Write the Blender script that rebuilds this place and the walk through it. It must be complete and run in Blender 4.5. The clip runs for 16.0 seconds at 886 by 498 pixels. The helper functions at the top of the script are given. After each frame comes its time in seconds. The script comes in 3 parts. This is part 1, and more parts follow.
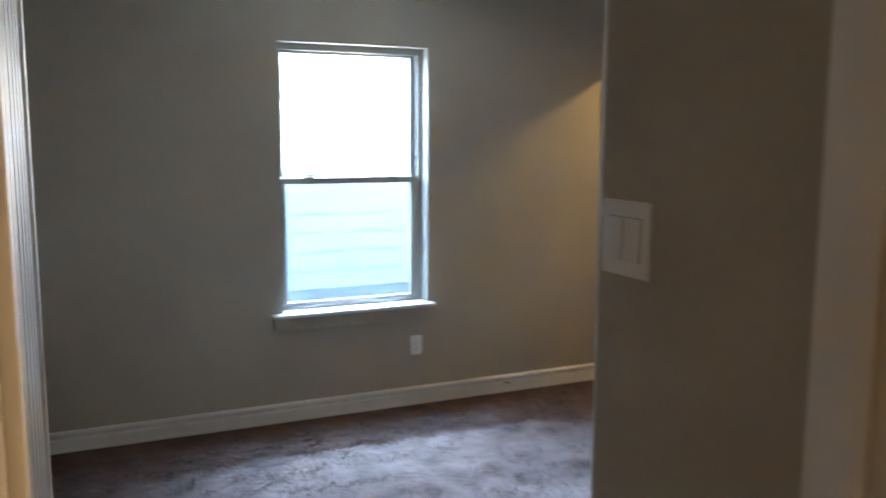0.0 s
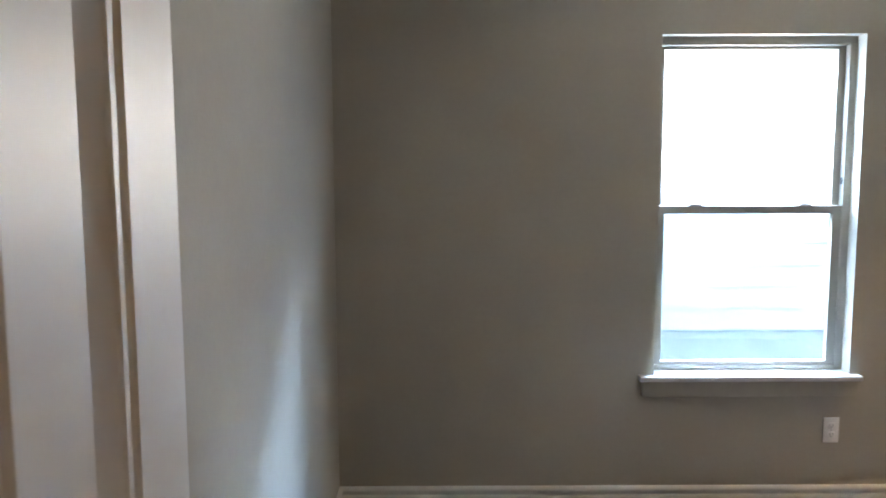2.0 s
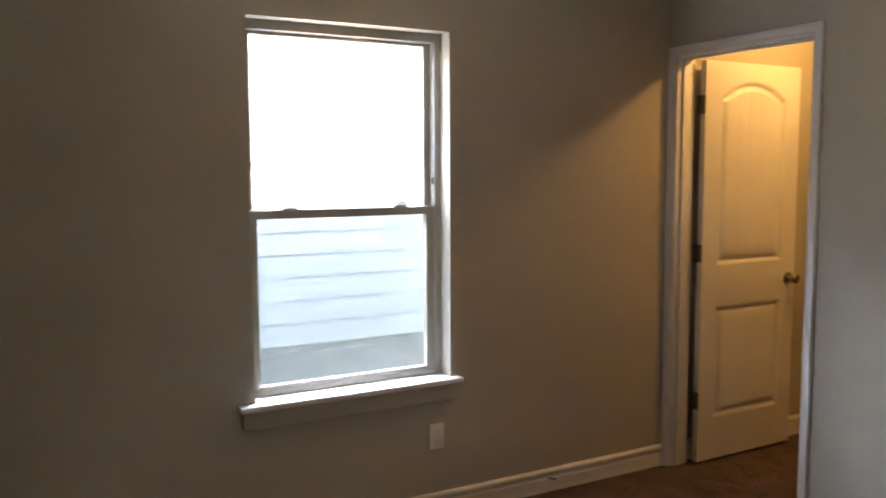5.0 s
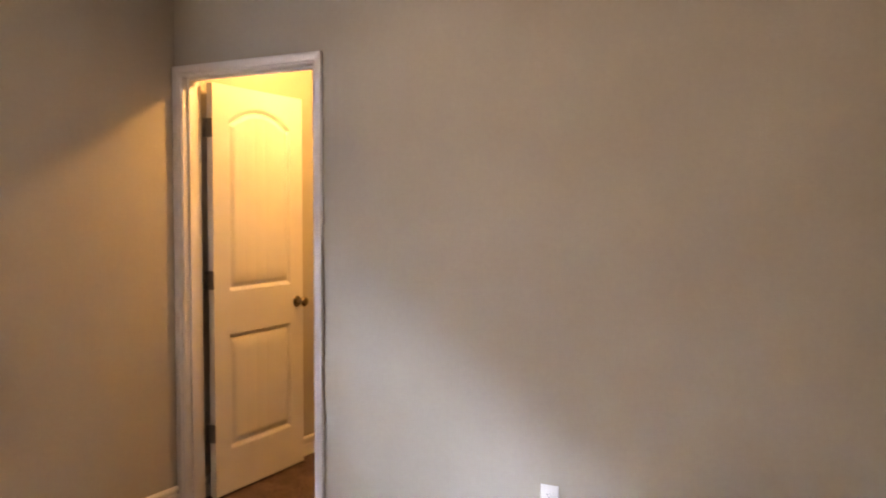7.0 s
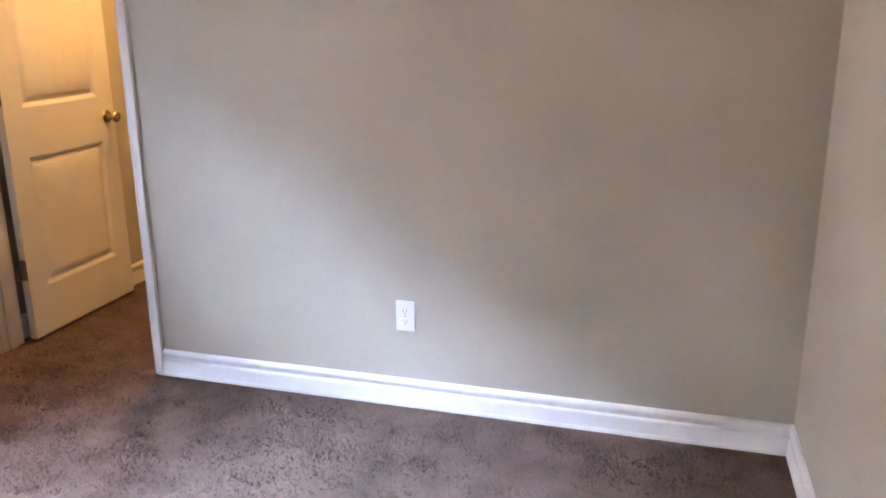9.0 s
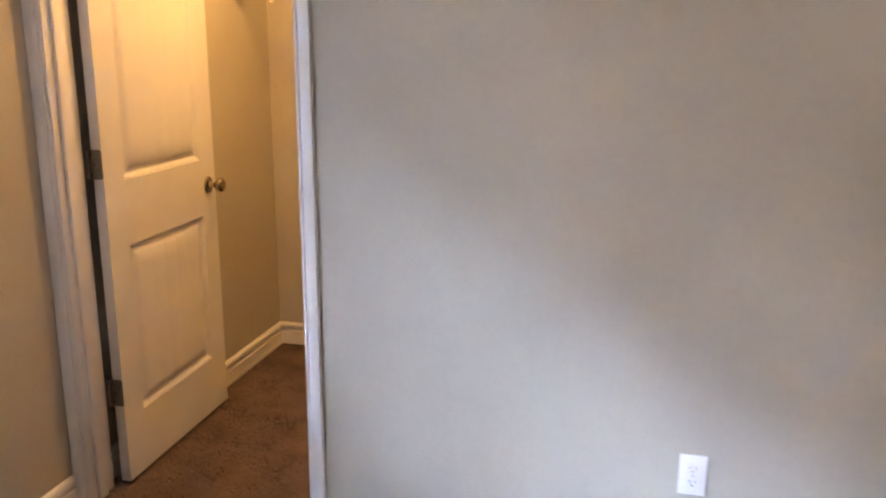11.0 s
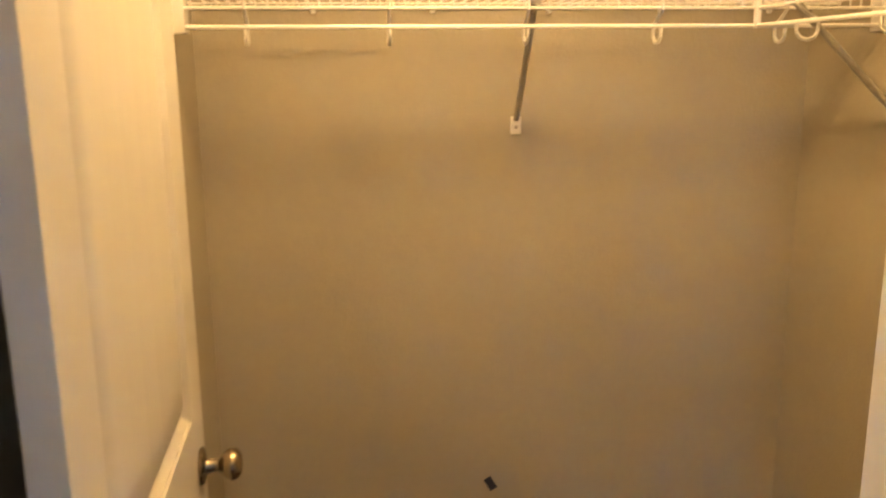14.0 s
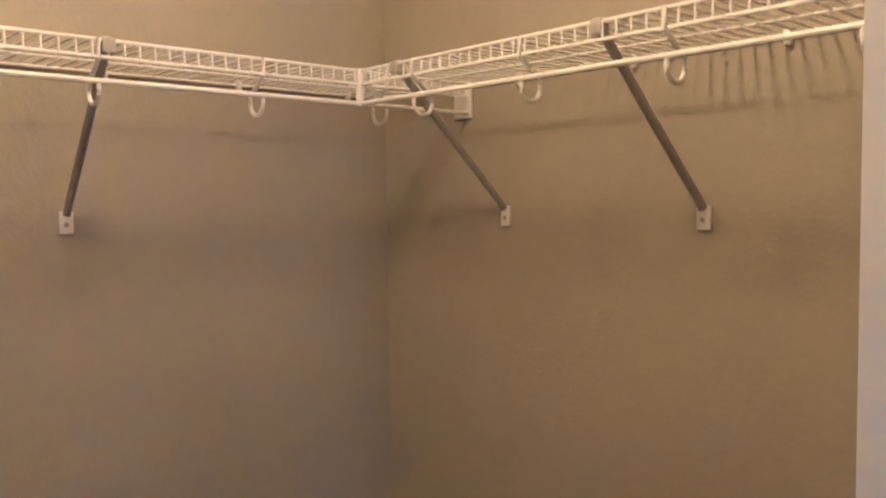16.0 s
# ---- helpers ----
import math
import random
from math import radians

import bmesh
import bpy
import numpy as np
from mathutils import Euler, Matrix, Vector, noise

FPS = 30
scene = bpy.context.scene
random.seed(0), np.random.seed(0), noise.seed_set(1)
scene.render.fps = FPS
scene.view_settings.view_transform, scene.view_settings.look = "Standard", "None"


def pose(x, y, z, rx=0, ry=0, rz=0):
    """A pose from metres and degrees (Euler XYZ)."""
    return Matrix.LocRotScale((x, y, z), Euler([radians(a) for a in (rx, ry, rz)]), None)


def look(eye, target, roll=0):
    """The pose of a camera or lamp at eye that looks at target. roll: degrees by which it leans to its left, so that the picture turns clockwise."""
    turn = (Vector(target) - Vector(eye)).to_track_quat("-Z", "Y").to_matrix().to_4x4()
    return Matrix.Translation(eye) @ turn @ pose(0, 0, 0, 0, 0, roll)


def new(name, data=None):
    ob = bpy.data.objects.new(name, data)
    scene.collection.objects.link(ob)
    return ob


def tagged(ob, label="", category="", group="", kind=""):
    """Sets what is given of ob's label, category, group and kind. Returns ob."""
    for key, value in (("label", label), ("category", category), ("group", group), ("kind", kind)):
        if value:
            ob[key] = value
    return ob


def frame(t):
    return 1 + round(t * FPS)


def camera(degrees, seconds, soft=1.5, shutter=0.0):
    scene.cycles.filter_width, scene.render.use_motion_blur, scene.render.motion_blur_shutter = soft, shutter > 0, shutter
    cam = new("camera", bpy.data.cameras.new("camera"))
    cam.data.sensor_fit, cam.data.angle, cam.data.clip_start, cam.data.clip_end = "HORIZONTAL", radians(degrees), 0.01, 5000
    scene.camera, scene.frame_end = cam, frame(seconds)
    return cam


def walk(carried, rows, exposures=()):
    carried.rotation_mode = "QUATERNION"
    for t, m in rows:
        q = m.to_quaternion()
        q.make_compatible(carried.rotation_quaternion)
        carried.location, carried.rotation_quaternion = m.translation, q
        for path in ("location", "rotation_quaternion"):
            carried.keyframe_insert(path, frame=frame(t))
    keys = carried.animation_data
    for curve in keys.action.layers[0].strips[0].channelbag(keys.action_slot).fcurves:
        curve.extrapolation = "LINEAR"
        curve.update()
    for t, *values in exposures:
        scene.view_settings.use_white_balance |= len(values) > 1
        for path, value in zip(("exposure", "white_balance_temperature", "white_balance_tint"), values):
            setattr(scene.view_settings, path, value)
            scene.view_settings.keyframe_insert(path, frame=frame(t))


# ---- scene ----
cam = camera(55.9, 16.0, soft=1.9, shutter=0.3)
PATH = [
    (0, (-3.171, -4.453, 1.603), (-2.351, -2.65, 1.328), 0.3),
    (0.3, (-3.064, -4.304, 1.598), (-2.494, -2.406, 1.329), 0.3),
    (0.5, (-3.038, -4.25, 1.598), (-2.570, -2.323, 1.33), -0.0),
    (1, (-2.980, -4.039, 1.621), (-2.762, -2.068, 1.354), -0.2),
    (1.5, (-3.003, -3.787, 1.605), (-2.93, -1.803, 1.363), -0.3),
    (2, (-3.042, -3.585, 1.592), (-3.038, -1.598, 1.361), -0.2),
    (2.5, (-3.032, -3.451, 1.579), (-3.057, -1.464, 1.353), -0.2),
    (3, (-3.024, -3.372, 1.572), (-3.028, -1.384, 1.352), -0.2),
    (3.5, (-3.01, -3.344, 1.554), (-2.813, -1.365, 1.346), -0.2),
    (5.8, (-2.98, -3.005, 1.496), (-1.618, -1.55, 1.333), 0.1),
    (6, (-2.968, -3.002, 1.493), (-1.51, -1.641, 1.342), 0.2),
    (6.5, (-2.935, -2.981, 1.476), (-1.281, -1.862, 1.36), 0.1),
    (7, (-2.878, -2.988, 1.433), (-1.12, -2.039, 1.337), 0.1),
    (7.5, (-2.813, -2.991, 1.371), (-0.994, -2.182, 1.182), -0.0),
    (8, (-2.767, -2.978, 1.331), (-0.941, -2.297, 0.88), -0.1),
    (8.2, (-2.754, -2.981, 1.341), (-0.936, -2.342, 0.806), -0.2),
    (10.3, (-2.394, -2.189, 1.473), (-0.507, -1.736, 0.989), 0.3),
    (10.5, (-2.341, -2.076, 1.467), (-0.453, -1.626, 0.986), 0.4),
    (11, (-2.093, -1.712, 1.444), (-0.204, -1.258, 0.972), 0.3),
    (11.5, (-1.83, -1.29, 1.427), (0.07, -0.885, 0.953), 0.3),
    (12, (-1.568, -0.98, 1.42), (0.346, -0.639, 0.951), -0.7),
    (12.5, (-1.314, -0.722, 1.433), (0.609, -0.433, 0.964), 0.2),
    (13, (-1.054, -0.516, 1.453), (0.884, -0.363, 0.981), -0.1),
    (13.5, (-0.785, -0.427, 1.517), (1.16, -0.435, 1.053), -0.3),
    (14, (-0.543, -0.333, 1.573), (1.396, -0.575, 1.147), -0.5),
    (14.5, (-0.379, -0.35, 1.596), (1.534, -0.842, 1.281), -0.0),
    (15, (-0.197, -0.322, 1.59), (1.575, -1.214, 1.401), -0.4),
    (15.5, (-0.107, -0.311, 1.57), (1.468, -1.535, 1.449), -0.6),
    (16, (-0.100, -0.250, 1.458), (1.384, -1.592, 1.345), -0.6),
]
EXPOSURE = [
    (0.0, 3.75, 6700, 6), (0.5, 3.7, 6800, 6), (1.0, 3.65, 7000, 8), (2.0, 4.05, 7500, 10), (3.0, 4.0, 7900, 12), (3.5, 3.85, 8100, 13), (5.8, 3.1, 12500, 28), (6.0, 3.22, 13000, 30), (6.5, 4.2, 15000, 36),
    (7.0, 4.2, 11500, 31), (7.5, 4.3, 10000, 31), (8.0, 4.42, 9000, 32), (8.2, 4.45, 8700, 30),
    (10.5, 4.42, 8900, 27), (11.5, 4.4, 8800, 26), (12.5, 4.4, 8800, 21), (13.5, 4.28, 8600, 13), (14.0, 4.1, 7300, 13), (14.5, 3.6, 5600, 16), (15.0, 3.5, 5200, 23), (16.0, 3.5, 5200, 24),
]
walk(cam, [(t, look(eye, target, roll)) for t, eye, target, roll in PATH], EXPOSURE)

# ---- world, sun, lights ----
world = bpy.data.worlds.new("world")
scene.world = world
world.use_nodes = True
wn = world.node_tree.nodes
sky = wn.new("ShaderNodeTexSky")
sky.sky_type = "NISHITA"
sky.sun_disc = False
sky.sun_elevation = radians(28)
sky.sun_rotation = radians(180)
world.node_tree.links.new(sky.outputs[0], wn["Background"].inputs[0])
wn["Background"].inputs[1].default_value = 0.15

sun_data = bpy.data.lights.new("sun", "SUN")
sun_data.energy = 2.5
sun_data.angle = radians(0.6)
sun_data.color = (1.0, 0.95, 0.88)
new("sun", sun_data).matrix_world = look((0, -10, 5.35), (0, 0, 0))


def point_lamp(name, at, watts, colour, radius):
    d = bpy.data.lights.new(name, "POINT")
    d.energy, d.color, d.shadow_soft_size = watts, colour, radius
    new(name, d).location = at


point_lamp("closet_bulb", (0.65, -0.60, 2.36), 2.9, (1.0, 0.66, 0.29), 0.06)
# unseen lamp added in the hall to warm the entry casing and walls
point_lamp("hall_fill", (-1.0, -4.45, 2.28), 5.0, (1.0, 0.68, 0.40), 0.08)


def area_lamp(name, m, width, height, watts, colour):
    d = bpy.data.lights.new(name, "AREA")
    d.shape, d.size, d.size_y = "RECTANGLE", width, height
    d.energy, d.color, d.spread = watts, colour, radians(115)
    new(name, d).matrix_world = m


# area lamp added in the upper half of the window, standing in for daylight
area_lamp("window_fill", look((-1.678, 0.158, 1.695), (-1.678, -1.0, 1.99)), 0.50, 0.54, 0.78, (1.0, 0.94, 0.89))
# two lamps added for the sky over the neighbour's eave, brighter to the east
area_lamp("sky_fill_east", look((2.8, 2.49, 3.83), (2.8, 1.59, 3.40)), 12.6, 0.5, 720.0, (0.34, 0.57, 1.0))
area_lamp("sky_fill_west", look((-6.5, 2.49, 3.83), (-6.5, 1.59, 3.40)), 6.0, 0.5, 150.0, (0.33, 0.56, 1.0))


# ---- materials ----
def material(name, colour, rough=0.6, metal=0.0, vary=0.06, scale=4.0, bump=0.0, bump_scale=300.0, spec=0.5, fine=0.0, fine_scale=80.0):
    """Painted, metal or woven surface: colour that varies at two scales, with fine relief."""
    m = bpy.data.materials.new(name)
    m.use_nodes = True
    n, l = m.node_tree.nodes, m.node_tree.links
    b = n["Principled BSDF"]
    b.inputs["Roughness"].default_value = rough
    b.inputs["Metallic"].default_value = metal
    b.inputs["Specular IOR Level"].default_value = spec
    tc = n.new("ShaderNodeTexCoord")
    big = n.new("ShaderNodeTexNoise")
    big.inputs["Scale"].default_value = scale
    big.inputs["Detail"].default_value = 5
    l.new(tc.outputs["Object"], big.inputs["Vector"])
    small = n.new("ShaderNodeTexNoise")
    small.inputs["Scale"].default_value = fine_scale
    small.inputs["Detail"].default_value = 3
    l.new(tc.outputs["Object"], small.inputs["Vector"])
    mixed = n.new("ShaderNodeMath")
    mixed.operation = "MULTIPLY_ADD"
    l.new(small.outputs["Fac"], mixed.inputs[0])
    mixed.inputs[1].default_value = fine
    l.new(big.outputs["Fac"], mixed.inputs[2])
    ramp = n.new("ShaderNodeMapRange")
    ramp.inputs["From Min"].default_value = 0.3 + fine * 0.35
    ramp.inputs["From Max"].default_value = 0.7 + fine * 0.65
    ramp.inputs["To Min"].default_value = 1 - vary
    ramp.inputs["To Max"].default_value = 1 + vary
    l.new(mixed.outputs[0], ramp.inputs["Value"])
    hsv = n.new("ShaderNodeHueSaturation")
    hsv.inputs["Color"].default_value = (*colour, 1)
    l.new(ramp.outputs["Result"], hsv.inputs["Value"])
    l.new(hsv.outputs["Color"], b.inputs["Base Color"])
    if bump:
        grain = n.new("ShaderNodeTexNoise")
        grain.inputs["Scale"].default_value = bump_scale
        grain.inputs["Detail"].default_value = 4
        l.new(tc.outputs["Object"], grain.inputs["Vector"])
        bm_node = n.new("ShaderNodeBump")
        bm_node.inputs["Strength"].default_value = bump
        bm_node.inputs["Distance"].default_value = 0.004
        l.new(grain.outputs["Fac"], bm_node.inputs["Height"])
        l.new(bm_node.outputs["Normal"], b.inputs["Normal"])
    return m


WALL = material("wall_paint", (0.368, 0.331, 0.266), 0.75, vary=0.05, scale=2.2, bump=0.22, bump_scale=110, fine=0.5, fine_scale=45)
CEIL = material("ceiling_paint", (0.80, 0.77, 0.71), 0.85, vary=0.04, bump=0.3, bump_scale=90)
TRIM = material("trim_paint", (0.62, 0.605, 0.575), 0.42, vary=0.03, scale=6, bump=0.02, bump_scale=60)
DOOR = material("door_paint", (0.60, 0.58, 0.54), 0.42, vary=0.03, scale=5, bump=0.06, bump_scale=70)
# window vinyl: its backlit shade is put into this dark tan colour
VINYL = material("window_vinyl_shaded", (0.30, 0.265, 0.22), 0.4, vary=0.03, scale=9)
PLATE = material("plate_plastic", (0.68, 0.67, 0.645), 0.35, vary=0.02, scale=20)
DARK = material("dark_slot", (0.03, 0.03, 0.03), 0.6, vary=0.2, scale=60)
CARPET = material("carpet_pile", (0.112, 0.075, 0.060), 0.98, vary=0.36, scale=6.0, bump=0.3, bump_scale=260, spec=0.1, fine=0.35, fine_scale=90)
NICKEL = material("satin_nickel", (0.36, 0.295, 0.21), 0.24, metal=1.0, vary=0.08, scale=60, bump=0.03, bump_scale=500)
HINGE = material("hinge_steel", (0.15, 0.145, 0.14), 0.42, metal=0.9, vary=0.12, scale=70)
WIRE = material("white_coated_wire", (0.78, 0.77, 0.76), 0.35, vary=0.03, scale=30)
STEEL = material("grey_brace_steel", (0.40, 0.385, 0.365), 0.45, metal=0.25, vary=0.10, scale=40)
SIDING = material("siding_paint", (0.42, 0.57, 0.72), 0.6, vary=0.05, scale=3, bump=0.15, bump_scale=40)
CONCRETE = material("foundation_concrete", (0.27, 0.36, 0.43), 0.9, vary=0.15, scale=6, bump=0.5, bump_scale=60)
ROOF = material("roof_shingle", (0.09, 0.085, 0.08), 0.9, vary=0.3, scale=20, bump=0.6, bump_scale=80)
GRASS = material("grass_ground", (0.08, 0.11, 0.04), 0.95, vary=0.4, scale=3, bump=0.8, bump_scale=90)
GAP = material("shadow_gap", (0.22, 0.215, 0.20), 0.6, vary=0.1, scale=60)
TAPE = material("blue_black_tape", (0.012, 0.015, 0.04), 0.4, vary=0.2, scale=80)

GLASS = bpy.data.materials.new("window_glass")
GLASS.use_nodes = True
gb = GLASS.node_tree.nodes["Principled BSDF"]
gb.inputs["Transmission Weight"].default_value = 1.0
gb.inputs["Roughness"].default_value = 0.0
gb.inputs["IOR"].default_value = 1.45


# ---- mesh helpers ----
def link(name, bm, mat, parent=None, label="", smooth=False):
    bmesh.ops.recalc_face_normals(bm, faces=bm.faces)
    me = bpy.data.meshes.new(name)
    bm.to_mesh(me)
    bm.free()
    if mat:
        me.materials.append(mat)
    if smooth:
        for p in me.polygons:
            p.use_smooth = True
        me.set_sharp_from_angle(angle=radians(35))
    ob = new(name, me)
    ob.parent = parent
    if label:
        ob["label"] = label
    return ob


def part(name, bm, mat, parent, label="", smooth=True):
    return link(name, bm, mat, parent, label, smooth)


def empty(name, at, label, category, group="", kind=""):
    ob = new(name)
    ob.empty_display_size = 0.1
    ob.location = at
    return tagged(ob, label, category, group, kind)


def add_box(bm, lo, hi, bevel=0.0, segments=2):
    vs = [bm.verts.new((x, y, z)) for x in (lo[0], hi[0]) for y in (lo[1], hi[1]) for z in (lo[2], hi[2])]
    fs = [bm.faces.new([vs[i] for i in q]) for q in ((0, 1, 3, 2), (4, 6, 7, 5), (0, 4, 5, 1), (2, 3, 7, 6), (0, 2, 6, 4), (1, 5, 7, 3))]
    if bevel:
        es = {e for f in fs for e in f.edges}
        bmesh.ops.bevel(bm, geom=list(es), offset=bevel, segments=segments, affect="EDGES", profile=0.5)
    return bm


def box(lo, hi, bevel=0.0, segments=2):
    return add_box(bmesh.new(), lo, hi, bevel, segments)


def boxes(*pairs):
    bm = bmesh.new()
    for lo, hi in pairs:
        add_box(bm, lo, hi)
    return bm


def sweep(bm, profile, start, along, length, a, b, cut0=0.0, cut1=0.0):
    """A closed profile of (a, b) pairs swept along a line; cut0 and cut1 mitre the ends by the a coordinate."""
    start, along, a, b = Vector(start), Vector(along), Vector(a), Vector(b)
    r0 = [bm.verts.new(start + a * u + b * v + along * (cut0 * u)) for u, v in profile]
    r1 = [bm.verts.new(start + a * u + b * v + along * (length + cut1 * u)) for u, v in profile]
    n = len(profile)
    for i in range(n):
        bm.faces.new((r0[i], r0[(i + 1) % n], r1[(i + 1) % n], r1[i]))
    bm.faces.new(r0[::-1])
    bm.faces.new(r1)
    return bm


def add_tube(bm, points, radius, sides=8):
    """A round bar along a line of points."""
    pts = [Vector(p) for p in points]
    rings = []
    for i, p in enumerate(pts):
        d = (pts[min(i + 1, len(pts) - 1)] - pts[max(i - 1, 0)]).normalized()
        up = Vector((0, 0, 1)) if abs(d.z) < 0.95 else Vector((1, 0, 0))
        s = d.cross(up).normalized()
        u = s.cross(d)
        rings.append([bm.verts.new(p + (s * math.cos(k * math.tau / sides) + u * math.sin(k * math.tau / sides)) * radius) for k in range(sides)])
    for r, q in zip(rings, rings[1:]):
        for k in range(sides):
            bm.faces.new((r[k], r[(k + 1) % sides], q[(k + 1) % sides], q[k]))
    bm.faces.new(rings[0][::-1])
    bm.faces.new(rings[-1])
    return bm


def tube(points, radius, sides=8):
    return add_tube(bmesh.new(), points, radius, sides)


def lathe(profile, axis_at, axis, sides=28):
    """A turned solid: (distance along the axis, radius) pairs."""
    bm = bmesh.new()
    axis = Vector(axis).normalized()
    s = axis.orthogonal().normalized()
    u = axis.cross(s)
    rings = []
    for d, r in profile:
        c = Vector(axis_at) + axis * d
        rings.append([bm.verts.new(c + (s * math.cos(k * math.tau / sides) + u * math.sin(k * math.tau / sides)) * max(r, 1e-4)) for k in range(sides)])
    for r, q in zip(rings, rings[1:]):
        for k in range(sides):
            bm.faces.new((r[k], r[(k + 1) % sides], q[(k + 1) % sides], q[k]))
    bm.faces.new(rings[0][::-1])
    bm.faces.new(rings[-1])
    return bm


# ---- plan ----
H = 2.44
XW, XE = -3.50, 0.0            # west and east walls of the room
YSW = -3.29                    # south wall at its west end
YN, YS = 0.0, -3.210            # north (window) and south walls
XSW = -2.364                   # wall with the light switch, beside the entry
YE = -3.82                     # entry wall, room face
TW = 0.115                     # partition thickness
XC, YCS = 1.566, -1.566        # closet: back and south walls
WX0, WX1, WZ0, WZ1 = -2.112, -1.245, 0.585, 2.083   # window opening
DY0, DY1, DZ = -0.050, -0.806, 2.045                # closet door opening
EX0, EX1 = -3.212, -2.444                           # entry opening


def structure(name, bm, mat, label, category):
    return tagged(link(name, bm, mat), label, category, kind="structure")


# floors, one sheet of carpet through all rooms
def carpet():
    n = 0.035
    x0, x1, y0, y1 = -4.4, XC + 0.1, -6.0, 0.05
    nx, ny = int((x1 - x0) / n), int((y1 - y0) / n)
    xs, ys = np.linspace(x0, x1, nx), np.linspace(y0, y1, ny)
    verts = [(x, y, 0.004 * noise.noise((x * 9, y * 9, 0)) + 0.003 * noise.noise((x * 23, y * 23, 3)) - 0.003) for y in ys for x in xs]
    faces = [(j * nx + i, j * nx + i + 1, (j + 1) * nx + i + 1, (j + 1) * nx + i) for j in range(ny - 1) for i in range(nx - 1)]
    me = bpy.data.meshes.new("floor")
    me.from_pydata(verts, [], faces)
    me.materials.append(CARPET)
    for p in me.polygons:
        p.use_smooth = True
    return tagged(new("floor", me), "brown cut-pile carpet, slightly worn, wall to wall", "floor", kind="structure")


carpet()
structure("floor_slab", box((-4.5, -6.1, -0.25), (XC + 0.2, 0.14, -0.02)), CONCRETE, "concrete slab under the carpet", "floor")

structure("wall_north", boxes(
    ((XW - 0.12, YN, -0.02), (WX0, YN + 0.15, H)), ((WX1, YN, -0.02), (XC + 0.12, YN + 0.15, H)),
    ((WX0, YN, -0.02), (WX1, YN + 0.15, WZ0)), ((WX0, YN, WZ1), (WX1, YN + 0.15, H))),
    WALL, "greige textured drywall wall around the window", "wall")
structure("wall_west", box((XW - 0.12, YE, -0.02), (XW, YN, H)), WALL, "greige textured drywall wall in daylight", "wall")
structure("wall_east", boxes(
    ((XE, DY0 + 0.02, -0.02), (XE + TW, YN, H)), ((XE, YS, -0.02), (XE + TW, DY1 - 0.02, H)),
    ((XE, DY1 - 0.02, DZ + 0.02), (XE + TW, DY0 + 0.02, H))),
    WALL, "greige textured drywall wall with the closet doorway", "wall")
structure("wall_south", sweep(bmesh.new(), [(XSW, YSW - TW), (XE + TW, YS - TW), (XE + TW, YS), (XE, YS), (XSW + 0.02, YSW - 0.001), (XSW + 0.006, YSW - 0.006), (XSW, YSW - 0.02)],
                             (0, 0, -0.02), (0, 0, 1), H + 0.02, (1, 0, 0), (0, 1, 0)), WALL, "greige textured drywall wall", "wall")
structure("wall_switch", box((XSW, YE, -0.02), (XSW + TW, YSW - TW, H)), WALL, "greige textured drywall return wall beside the entry", "wall")
structure("wall_entry", boxes(
    ((-4.4, YE - TW, -0.02), (EX0 - 0.02, YE, H)), ((EX1 + 0.02, YE - TW, -0.02), (XC, YE, H)),
    ((EX0 - 0.02, YE - TW, DZ + 0.02), (EX1 + 0.02, YE, H))),
    WALL, "greige textured drywall wall with the entry doorway", "wall")
structure("wall_hall", boxes(
    ((-4.5, -6.0, -0.02), (-4.4, YE, H)), ((-4.4, -6.0, -0.02), (XC, -5.9, H)), ((-0.6, -5.9, -0.02), (-0.5, YE - TW, H))),
    WALL, "greige drywall walls of the hall outside", "wall")
structure("wall_closet_back", box((XC, YCS - 0.1, -0.02), (XC + 0.1, YN, H)), WALL, "greige textured drywall wall, scuffed", "wall")
structure("wall_closet_south", box((XE + TW, YCS - 0.1, -0.02), (XC, YCS, H)), WALL, "greige textured drywall wall, scuffed", "wall")
structure("ceiling", box((-4.5, -6.0, H), (XC + 0.2, YN + 0.15, H + 0.1)), CEIL, "flat off-white painted ceiling", "ceiling")

# ---- baseboards and casings ----
BASE = [(0, 0), (0.016, 0), (0.016, 0.012), (0.0145, 0.016), (0.0145, 0.062), (0.0125, 0.066), (0.0025, 0.069), (0.0025, 0.083),
        (0.0130, 0.085), (0.0160, 0.088), (0.0165, 0.094), (0.0145, 0.101), (0.0080, 0.107), (0, 0.109)]


def baseboard(start, end, out, cut0=0, cut1=0):
    start, end = Vector((*start, 0)), Vector((*end, 0))
    bm = sweep(bmesh.new(), BASE, start, (end - start).normalized(), (end - start).length, (*out, 0), (0, 0, 1), cut0, cut1)
    return tagged(link("baseboard", bm, TRIM), "white painted colonial baseboard with a stepped top", "baseboard", kind="structure")


baseboard((XW, YN), (XE, YN), (0, -1), 1, -1)
baseboard((XW, YE), (XW, YN), (1, 0), 1, -1)
baseboard((XE, YS), (XE, DY1 - 0.050), (-1, 0), 1, 0)
baseboard((XSW + 0.01, YSW), (XE, YS), (-0.0339, 0.9994), 0, -1)
baseboard((XSW, YE + 0.02), (XSW, YSW - 0.01), (-1, 0), 0, 1)
baseboard((XW, YE), (EX0 - 0.06, YE), (0, 1), 1, 0)
baseboard((XE + TW, YN), (XC, YN), (0, -1), 1, -1)
baseboard((XC, YCS), (XC, YN), (-1, 0), 1, -1)
baseboard((XE + TW, YCS), (XC, YCS), (0, 1), 1, -1)
baseboard((XE + TW, YCS), (XE + TW, DY1 - 0.050), (1, 0), 1, 0)

